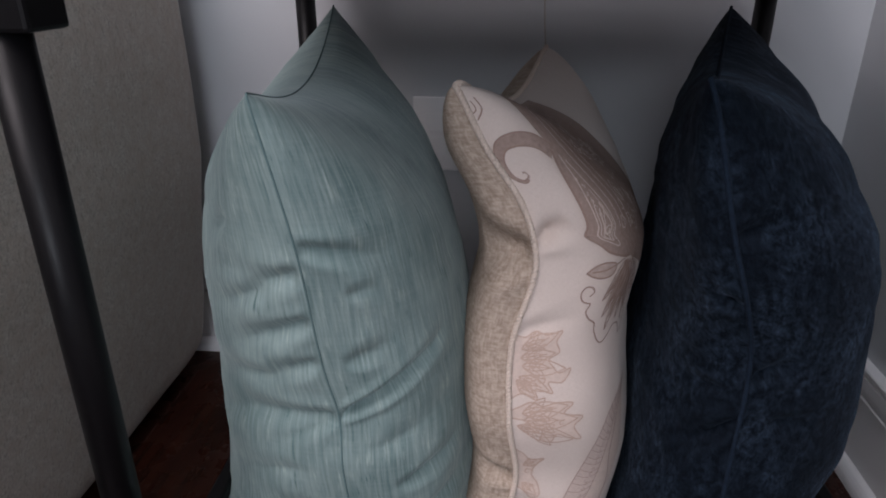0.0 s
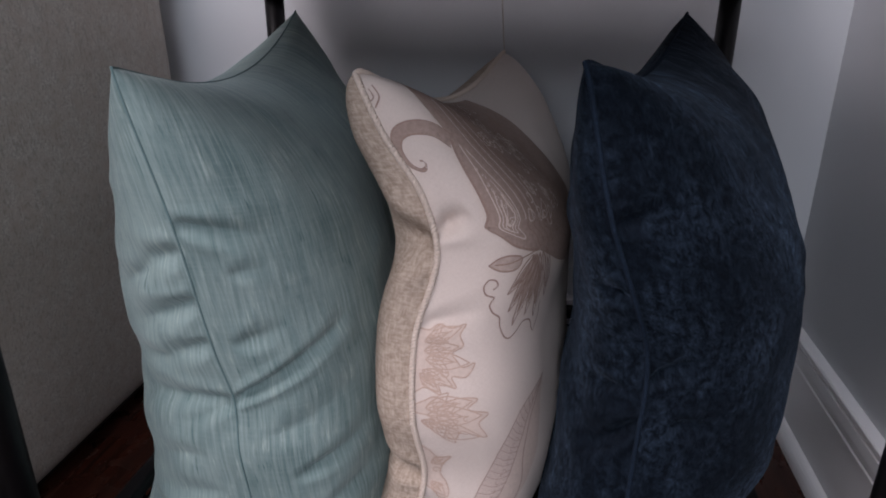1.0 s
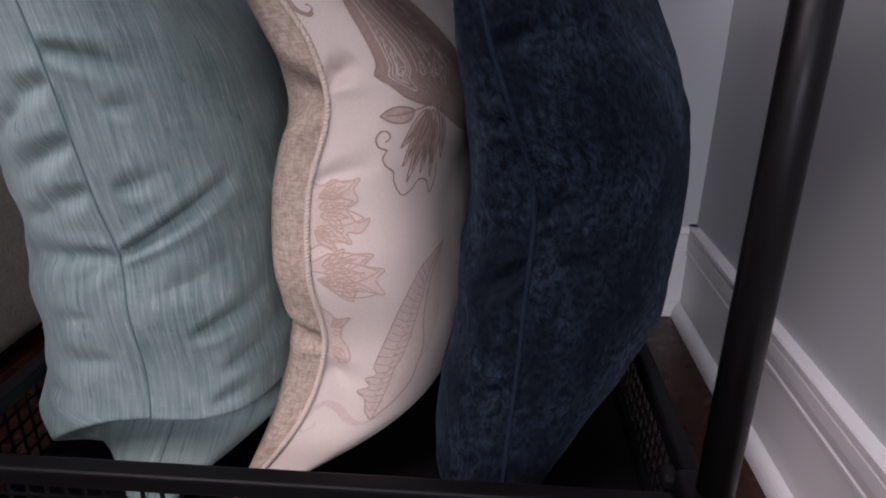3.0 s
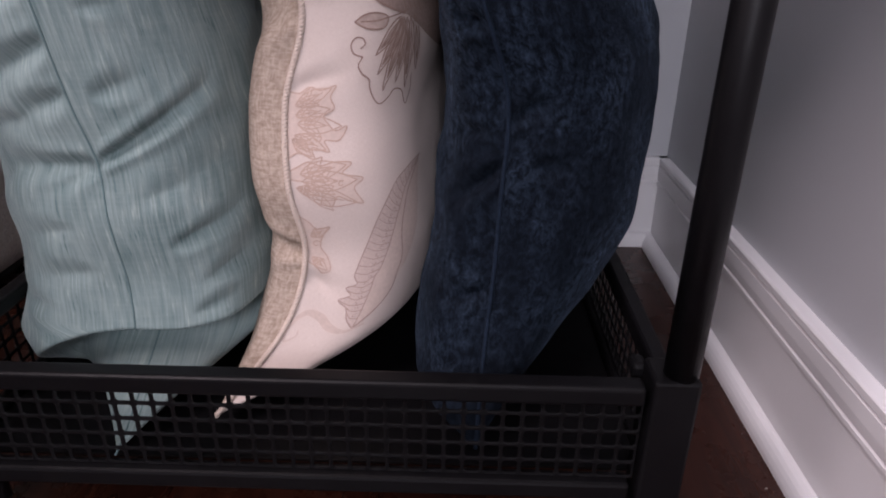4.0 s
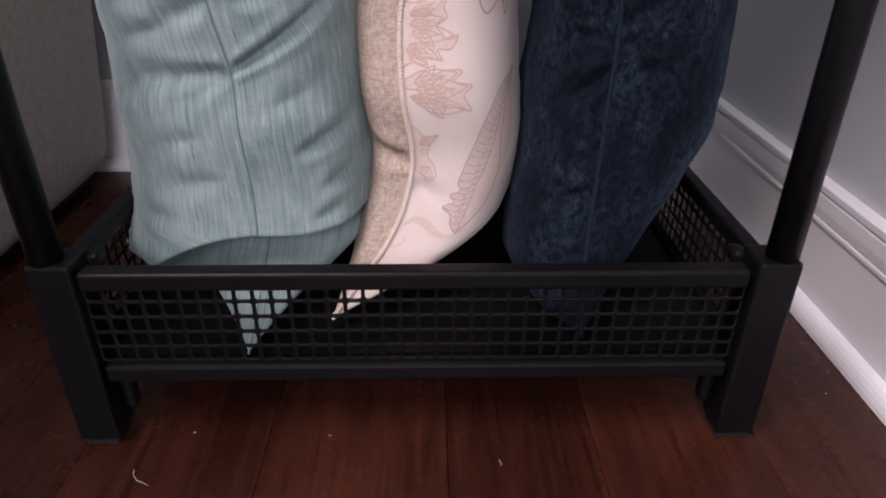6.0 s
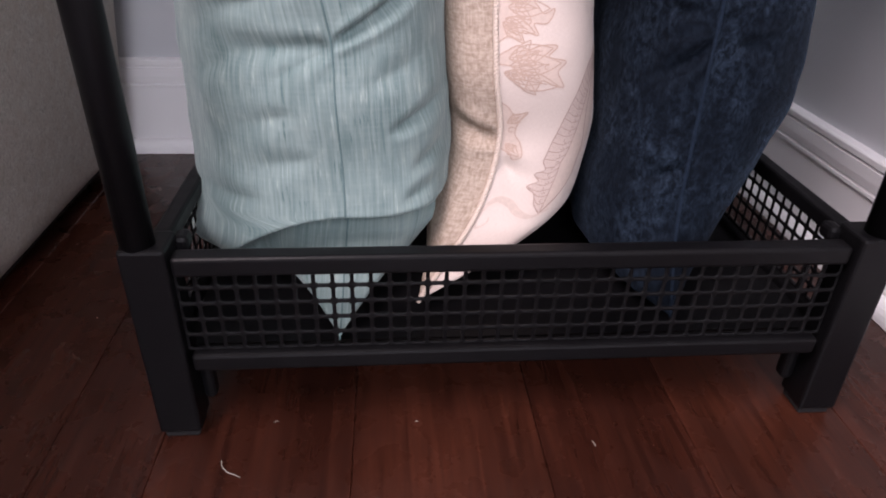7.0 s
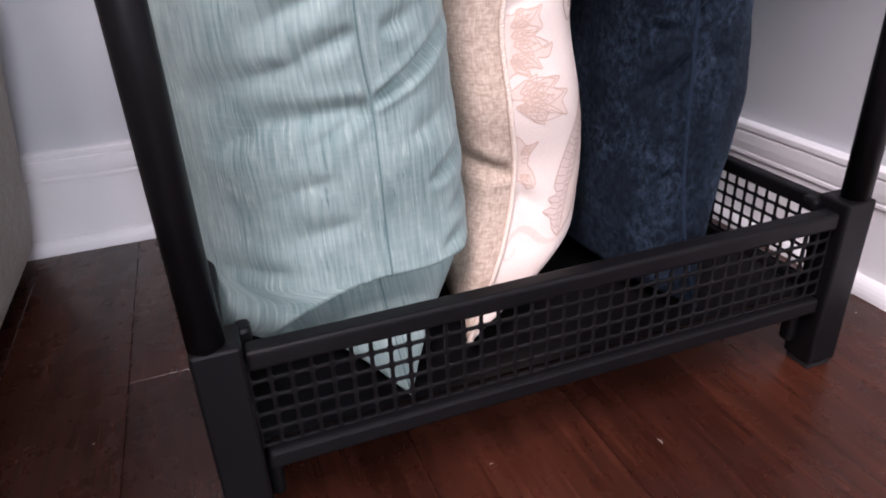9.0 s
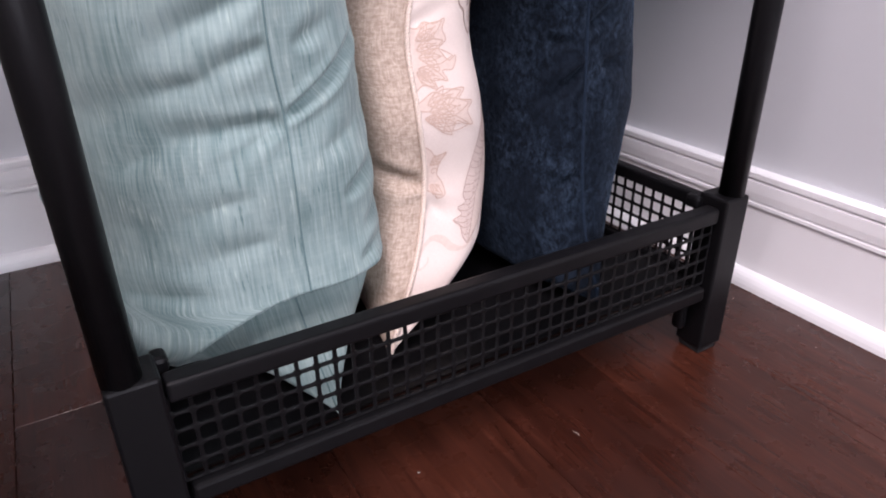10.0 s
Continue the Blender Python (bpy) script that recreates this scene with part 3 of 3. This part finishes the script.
def smooth_line(points, step=0.0018):
    p = np.array(points, float)
    n = np.concatenate([[0], np.cumsum(np.linalg.norm(np.diff(p[:, :2], axis=0), axis=1))])
    q = np.linspace(0, n[-1], max(4, int(n[-1] / step)))
    return np.stack([spline(n, p[:, k], q) for k in range(p.shape[1])], 1)


class Print:
    """Ink strokes and fills laid on the cloth of a cushion, gathered into one mesh."""

    def __init__(self, cushion, lift=0.0008):
        self.c, self.v, self.f, self.lift = cushion, [], [], lift * 0.5

    def stroke(self, points, width, ends=True):
        """A band along points (run, up) or (run, up, width)."""
        p = np.array(points, float)
        if p.shape[1] == 2:
            p = np.column_stack([p, np.full(len(p), width)])
        line = smooth_line(p)
        d = np.gradient(line[:, :2], axis=0)
        d /= np.linalg.norm(d, axis=1)[:, None] + 1e-9
        cols = max(1, int(line[:, 2].max() / 0.0025))
        o, n = len(self.v), len(line)
        for k in range(cols + 1):
            w = (k / cols - 0.5) * line[:, 2]
            self.v += [tuple(q) for q in self.c.spot(line[:, 0] - d[:, 1] * w, line[:, 1] + d[:, 0] * w, 1, self.lift)]
        for k in range(cols):
            for i in range(n - 1):
                self.f.append((o + k * n + i, o + k * n + i + 1, o + (k + 1) * n + i + 1, o + (k + 1) * n + i))

    def leaf(self, base, angle, length, wide, pen=0.0010, vein=True, bend=0.0):
        """The outline of a pointed leaf, with a vein."""
        a = radians(angle)
        e, f = np.array((math.cos(a), math.sin(a))), np.array((-math.sin(a), math.cos(a)))
        for sgn in (-1, 1):
            self.stroke([np.array(base) + e * length * t + f * (sgn * wide * math.sin(math.pi * t ** 0.8) * 0.5 + bend * math.sin(math.pi * t)) for t in np.linspace(0, 1, 9)], pen)
        if vein:
            self.stroke([np.array(base) + e * length * t + f * bend * math.sin(math.pi * t) for t in np.linspace(0.05, 0.75, 5)], pen * 0.8)

    def region(self, outline):
        """A printed area inside a closed outline."""
        p = smooth_line(outline + outline[:1], 0.002)[:-1]
        bm = bmesh.new()
        bm.faces.new([bm.verts.new((x, y, 0)) for x, y in p])
        for _ in range(6):
            bmesh.ops.triangulate(bm, faces=bm.faces[:])
            wide = [e for e in bm.edges if e.calc_length() > 0.004]
            if not wide:
                break
            bmesh.ops.subdivide_edges(bm, edges=wide, cuts=1)
        bmesh.ops.triangulate(bm, faces=bm.faces[:])
        bm.verts.index_update()
        o, q = len(self.v), np.array([v.co for v in bm.verts])
        self.v += [tuple(c) for c in self.c.spot(q[:, 0], q[:, 1], 1, self.lift)]
        self.f += [tuple(o + v.index for v in f.verts) for f in bm.faces]
        bm.free()

    def curl(self, centre, radius, start, turns, pen=0.0010):
        self.stroke([(centre[0] + radius * (1 - 0.75 * t) * math.cos(start + turns * 2 * math.pi * t), centre[1] + radius * (1 - 0.75 * t) * math.sin(start + turns * 2 * math.pi * t)) for t in np.linspace(0, 1, 12)], pen)

    def done(self, name, material, parent, label):
        return part(name, (self.v, self.f), material, parent, label, True)


def paisley_print(th, cloth):
    """The printed motifs of the cream cushion: a hooked paisley on a dense field, an open flower, rose sprays, a scroll and a feather leaf."""
    rnd = random.Random(8)
    # the dense taupe field, its edge following the hooked paisley
    edge = [(0.026, 0.2475), (0.042, 0.238), (0.052, 0.227), (0.056, 0.2145), (0.059, 0.205), (0.053, 0.191), (0.0490, 0.178), (0.0458, 0.159), (0.0466, 0.137), (0.0518, 0.118), (0.0620, 0.1045), (0.0760, 0.0990), (0.092, 0.096)]
    field = Print(cloth, 0.0006)
    field.region(edge + [(0.110, 0.089), (0.135, 0.078), (0.215, 0.065), (0.215, 0.2475)])
    field.done("paisley_field", INK_FIELD, th, "dense taupe paisley print")
    hook = [(0.0165, 0.1665, 0.0014), (0.0125, 0.1640, 0.0020), (0.0060, 0.1665, 0.0032), (0.0035, 0.178, 0.0050), (0.009, 0.1905, 0.0078), (0.026, 0.1990, 0.0112), (0.042, 0.1985, 0.0135), (0.053, 0.190, 0.0150)]
    band = Print(cloth, 0.0010)
    band.stroke(hook, 0)
    band.curl((0.0155, 0.1705), 0.0038, -1.2, 0.55, 0.0016)
    band.done("paisley_hook", INK_FIELD, th, "taupe paisley hook")
    ink = Print(cloth, 0.0014)
    h = np.array(hook)
    d = np.gradient(h[:, :2], axis=0)
    d /= np.linalg.norm(d, axis=1)[:, None]
    for k in (-0.5, 0.5):
        ink.stroke([(a - e[1] * w * k, b + e[0] * w * k) for (a, b, w), e in zip(h, d)], 0.0011)
    ink.stroke(edge[5:], 0.0022)
    ink.stroke(edge[:5], 0.0012)
    for k in range(4):
        ink.stroke([(0.066 + 0.010 * k, 0.238 - 0.004 * k), (0.074 + 0.010 * k, 0.205), (0.084 + 0.010 * k, 0.165), (0.092 + 0.009 * k, 0.120), (0.094 + 0.008 * k, 0.100)], 0.0016)
    for n in range(46):
        x, y = rnd.uniform(0.092, 0.185), rnd.uniform(0.104, 0.238)
        (ink.curl((x, y), rnd.uniform(0.004, 0.009), rnd.uniform(0, 6), rnd.choice((-0.9, 0.9)), 0.0013) if n % 3 == 0 else ink.leaf((x, y), rnd.uniform(60, 140), rnd.uniform(0.012, 0.026), rnd.uniform(0.006, 0.011), 0.0013))
    ink.stroke([(0.0085, 0.237), (0.0105, 0.226), (0.0035, 0.2145)], 0.0012)
    ink.stroke([(0.0045, 0.233), (0.0055, 0.224), (0.0020, 0.2205)], 0.0010)
    ink.done("paisley_outline", INK, th, "dark taupe paisley outlines")
    # pale lines reserved in the pear of the paisley and in the field
    pale = Print(cloth, 0.0017)
    pear = [(0.0580, 0.188), (0.0570, 0.168), (0.0550, 0.150), (0.0580, 0.129), (0.0670, 0.1135), (0.0770, 0.1085), (0.0805, 0.118), (0.0770, 0.133), (0.0715, 0.150), (0.0660, 0.167), (0.0620, 0.184)]
    pale.stroke(pear, 0.0012)
    c = np.array((0.0690, 0.130))
    for q, pen in ((0.74, 0.0009), (0.46, 0.0015)):
        pale.stroke([tuple(c + (np.array(p) - c) * (q, q * (0.72 if p[1] > 0.14 else 1.0))) for p in pear[1:]], pen)
    for n in range(6):
        pale.curl((0.0575 + 0.0016 * (n % 2) + 0.0006 * n, 0.168 - 0.0062 * n), 0.0020 + 0.0002 * n, rnd.uniform(0, 6), 0.8, 0.0008)
    pale.curl((0.0705, 0.1240), 0.0042, 0.5, 1.2, 0.0009)
    pale.leaf((0.073, 0.115), 104, 0.026, 0.008, 0.0008, False)
    for n in range(48):
        x, y = rnd.uniform(0.084, 0.165), rnd.uniform(0.104, 0.234)
        (pale.curl((x, y), rnd.uniform(0.003, 0.006), rnd.uniform(0, 6), 0.9, 0.0012) if n % 2 else pale.leaf((x, y), rnd.uniform(70, 130), rnd.uniform(0.012, 0.022), rnd.uniform(0.006, 0.010), 0.0011, False))
    for k in range(3):
        pale.stroke([(0.062 + 0.011 * k, 0.232), (0.068 + 0.011 * k, 0.205), (0.077 + 0.011 * k, 0.170), (0.087 + 0.010 * k, 0.125)], 0.0012)
    pale.done("paisley_highlight", INK_LINE, th, "pale lines inside the paisley print")

    flower = Print(cloth, 0.0010)
    bud = [(0.042, 0.0864), (0.0493, 0.092), (0.0613, 0.0945), (0.0719, 0.0914), (0.0697, 0.0842), (0.0573, 0.081), (0.0477, 0.0833), (0.042, 0.0864)]
    flower.stroke(bud, 0.0014)
    flower.stroke([(0.047, 0.0868), (0.060, 0.0880), (0.0719, 0.0914), (0.0856, 0.0955), (0.098, 0.100)], 0.0012)
    flower.stroke([(0.0511, 0.0655), (0.0541, 0.0690), (0.0511, 0.0735), (0.0450, 0.0740), (0.0425, 0.0695), (0.0460, 0.0620), (0.0549, 0.0587)], 0.0013)
    rim = [(0.0549, 0.0587), (0.0530, 0.0525), (0.0575, 0.0458), (0.0667, 0.0397), (0.0700, 0.0313), (0.0819, 0.0192), (0.0905, 0.0239), (0.096, 0.0300), (0.107, 0.0289), (0.1175, 0.0156), (0.1240, 0.0287), (0.1200, 0.0420)]
    flower.stroke(rim, 0.0013)
    for (x0, y0), (x1, y1), w in (((0.086, 0.093), (0.066, 0.060), 0.010), ((0.088, 0.092), (0.073, 0.044), 0.011), ((0.091, 0.092), (0.083, 0.030), 0.012), ((0.095, 0.093), (0.097, 0.036), 0.011), ((0.100, 0.094), (0.113, 0.030), 0.011), ((0.106, 0.096), (0.126, 0.045), 0.010)):
        ang, ln = math.degrees(math.atan2(y1 - y0, x1 - x0)), math.hypot(x1 - x0, y1 - y0)
        flower.leaf((x0, y0), ang, ln, w, 0.0013)
        flower.leaf((x0 + 0.2 * (x1 - x0), y0 + 0.2 * (y1 - y0)), ang, ln * 0.62, w * 0.5, 0.0010, False)
    flower.done("flower_outline", INK, th, "taupe outlined flower print")
    shade = Print(cloth, 0.0005)
    shade.region(bud[:-1])
    for (x1, y1), w in (((0.068, 0.064), 0.008), ((0.075, 0.050), 0.009), ((0.085, 0.040), 0.010), ((0.097, 0.045), 0.010), ((0.110, 0.042), 0.010)):
        shade.stroke([(0.090, 0.093, 0.003), ((0.090 + x1) / 2, (0.093 + y1) / 2, w), (x1, y1, 0.001)], 0)
    shade.done("flower_fill", INK_FILL, th, "faded taupe flower fill")

    # rose sprays: a ruffled rosette, a lobed leaf and a trefoil leaf growing out of the seam
    rosette = [(0.001, 0.031), (0.0099, 0.0293), (0.0176, 0.0343), (0.0276, 0.0320), (0.0400, 0.0355), (0.0365, 0.0273), (0.0407, 0.0177), (0.0322, 0.0103), (0.0370, 0.0040), (0.0410, -0.0005), (0.0515, 0.0030), (0.0450, -0.0085), (0.0330, -0.0090), (0.0370, -0.0175), (0.0220, -0.0150), (0.0240, -0.0235), (0.0100, -0.0190), (0.001, -0.0240)]
    lobed = [(0.001, -0.0345), (0.0100, -0.0300), (0.0182, -0.0261), (0.0291, -0.0291), (0.0386, -0.0264), (0.0549, -0.0275), (0.0467, -0.0349), (0.0642, -0.0412), (0.0560, -0.0480), (0.0610, -0.0630), (0.0495, -0.0602), (0.0404, -0.0560), (0.0330, -0.0655), (0.0250, -0.0629), (0.0275, -0.0543), (0.0227, -0.0459), (0.0146, -0.0434), (0.001, -0.0410)]
    trefoil = [(0.001, -0.0760), (0.0077, -0.0810), (0.0130, -0.0892), (0.0255, -0.0865), (0.0165, -0.0974), (0.0135, -0.1080), (0.0195, -0.1178), (0.0225, -0.1320), (0.0165, -0.1333), (0.0106, -0.1272), (0.001, -0.1220)]
    for outline, hearts in ((rosette, ((0.014, 0.022, 0.52), (0.027, 0.021, 0.5), (0.020, 0.006, 0.6), (0.028, -0.006, 0.6), (0.012, -0.010, 0.5))), (lobed, ((0.030, -0.042, 0.66), (0.045, -0.045, 0.42), (0.014, -0.036, 0.4))), (trefoil, ((0.010, -0.105, 0.6),))):
        rose, wash, p = Print(cloth, 0.0010), Print(cloth, 0.0005), np.array(outline)
        rose.stroke(outline, 0.0013)
        wash.region(outline)
        mid = p[:, 1].mean()
        for k in range(1, len(p) - 1):
            if p[k, 0] >= p[k - 1, 0] and p[k, 0] >= p[k + 1, 0]:
                root = np.array((0.002 + 0.16 * p[k, 0], mid + (p[k, 1] - mid) * 0.45))
                ang, ln = math.degrees(math.atan2(*(p[k] - root)[::-1])), np.linalg.norm(p[k] - root)
                rose.leaf(root, ang, ln * 0.90, ln * 0.34, 0.0012)
                rose.leaf(root, ang, ln * 0.58, ln * 0.17, 0.0011, False)
                for turn in (-34, 34):
                    rose.leaf(root + (p[k] - root) * 0.15, ang + turn, ln * 0.42, ln * 0.18, 0.0011)
        for n, (x, y, q) in enumerate(hearts):
            rose.curl((x, y), 0.0075 * q, 0.9 * n, 0.9, 0.0013)
        rose.done("leaf_spray", INK_PALE, th, "pale rose printed leaf spray")
        wash.done("leaf_wash", WASH, th, "faint rose printed leaf fill")
    scroll = Print(cloth, 0.0010)
    scroll.stroke([(0.0110, -0.1930, 0.0012), (0.0065, -0.1950, 0.0020), (0.0025, -0.1900, 0.0028), (0.0040, -0.1790, 0.0038), (0.0130, -0.1705, 0.0052), (0.0260, -0.1735, 0.0066), (0.0400, -0.1830, 0.0060), (0.056, -0.187, 0.0030), (0.072, -0.182, 0.0014)], 0)
    scroll.stroke([(0.0110, -0.1930), (0.0145, -0.1900), (0.0130, -0.1860)], 0.0014)
    scroll.done("scroll_print", SCROLL, th, "pale rose printed scroll")

    rib = [(0.1495, -0.036), (0.124, -0.0400), (0.102, -0.0480), (0.0895, -0.0588), (0.0712, -0.0791), (0.058, -0.1006), (0.049, -0.1232), (0.0475, -0.1345), (0.0520, -0.1440), (0.0420, -0.1480), (0.0475, -0.1545), (0.0375, -0.1590), (0.0470, -0.1660), (0.0520, -0.1760), (0.0620, -0.1850)]
    spine = [(0.1495, -0.036), (0.1240, -0.0480), (0.1060, -0.0640), (0.0900, -0.0840), (0.0780, -0.1060), (0.0700, -0.1300), (0.0640, -0.1560), (0.0620, -0.1850)]
    back = [(0.1495, -0.036), (0.1290, -0.0500), (0.1133, -0.0640), (0.1010, -0.0800), (0.0920, -0.1020), (0.0930, -0.1289), (0.0880, -0.1550), (0.0620, -0.1850)]
    fill = Print(cloth, 0.0006)
    fill.region(rib + spine[-2:0:-1])
    pale = Print(cloth, 0.0006)
    pale.region(spine + back[-2:0:-1])
    pale.done("feather_fill", SCROLL, th, "faint printed half of the feather leaf")
    fill.done("feather_fill", FEATHER, th, "faded printed feather leaf")
    fo = Print(cloth, 0.0010)
    fo.stroke(rib, 0.0012), fo.stroke(spine, 0.0013), fo.stroke(back, 0.0018)
    for n in range(26):
        t = (n + 0.5) / 26
        a, b = smooth_line(rib)[int(t * 0.93 * len(smooth_line(rib)))], smooth_line(spine)[int((0.06 + 0.9 * t) * len(smooth_line(spine)))]
        fo.stroke([a, a * 0.5 + b * 0.5 + (0.0, -0.003), b], 0.0009)
        fo.curl(tuple(a * 0.35 + b * 0.65), 0.0024, n * 1.3, 0.8, 0.0009)
    fo.done("feather_outline", FEATHER_LINE, th, "taupe printed feather leaf outlines")


def navy_cushion():
    th = tagged(new("throw_pillow"), "dark navy blue mottled velvet throw pillow standing in the rack tray", "pillow", "pillows in the tray")
    navy.panel("cover", (-1, 1), NAVY, th)
    part("seam", sweep(navy.rim(), 0.0019, 8), NAVY_RIDGE, th, "raised navy seam", True)


teal_cushion()
cream_cushion()
navy_cushion()

# ---- small things ----
tagged(obj("thread", sweep([(0.303, 0.553, 0.560), (0.300, 0.556, 0.592), (0.298, 0.552, 0.630), (0.299, 0.556, 0.690)], 0.0009, 6), LINT), "pale loose thread hanging from the upper tray", "thread")


plate = tagged(new("wall_outlet"), "white plastic outlet plate on the back wall", "outlet")
part("cover_plate", boxed(0.110, 0.182, WY - 0.006, WY - 0.0005, 0.352, 0.470, bevel=0.002), WHITE, plate)
for z in (0.392, 0.430):
    part("socket", boxed(0.129, 0.163, WY - 0.0078, WY - 0.0055, z - 0.014, z + 0.014, bevel=0.001), WHITE, plate)


def lint(points, r):
    tagged(obj("lint", sweep([(x, y, 0.0005 + r) for x, y in points], r, 5), LINT), "tiny white lint lying on the wood floor", "lint", "lint on the floor")


lint([(0.0615, 0.008), (0.063, 0.0095), (0.0645, 0.009)], 0.0004)
lint([(0.192, 0.0025), (0.193, 0.003), (0.1945, 0.0025)], 0.0004)
lint([(0.022, -0.036), (0.024, -0.043), (0.029, -0.049), (0.036, -0.052), (0.041, -0.055)], 0.00035)
for x, y in ((0.716, -0.030), (0.702, 0.055), (0.722, 0.090), (0.690, -0.070), (-0.160, 0.180)):
    lint([(x, y), (x + 0.0012, y + 0.0006), (x + 0.002, y)], 0.0004)
lint([(0.352, -0.030), (0.354, -0.034), (0.353, -0.037)], 0.0003)

# ---- floor planks ----
EDGES = [-2.6, -2.45, -2.3, -2.12, -1.95, -1.8, -1.64, -1.47, -1.3, -1.16, -1.0, -0.85, -0.7, -0.56, -0.42, -0.27, -0.13, -0.035, 0.135, 0.305, 0.445, 0.602, 0.766]
rng = random.Random(5)
for n, (a, b) in enumerate(zip(EDGES, EDGES[1:])):
    cuts = [YF]
    while cuts[-1] < WY - 0.5:
        cuts.append(cuts[-1] + rng.uniform(0.7, 1.5))
    cuts = [c for c in cuts if c < WY - 0.25] + [WY]
    if abs(a + 0.13) < 0.01:
        cuts = [YF, -1.9, -0.75, 0.272, WY]
    elif -0.3 < a < 0.7:
        cuts = [YF, -1.6 + 0.1 * n % 0.5, WY]
    for c, d in zip(cuts, cuts[1:]):
        bm = boxed(a + 0.0002, b - 0.0002, c + 0.0002, d - 0.0002, -0.0145, 0.0, bevel=0.0007, seg=1)
        part("plank", bm, WOOD, floor)
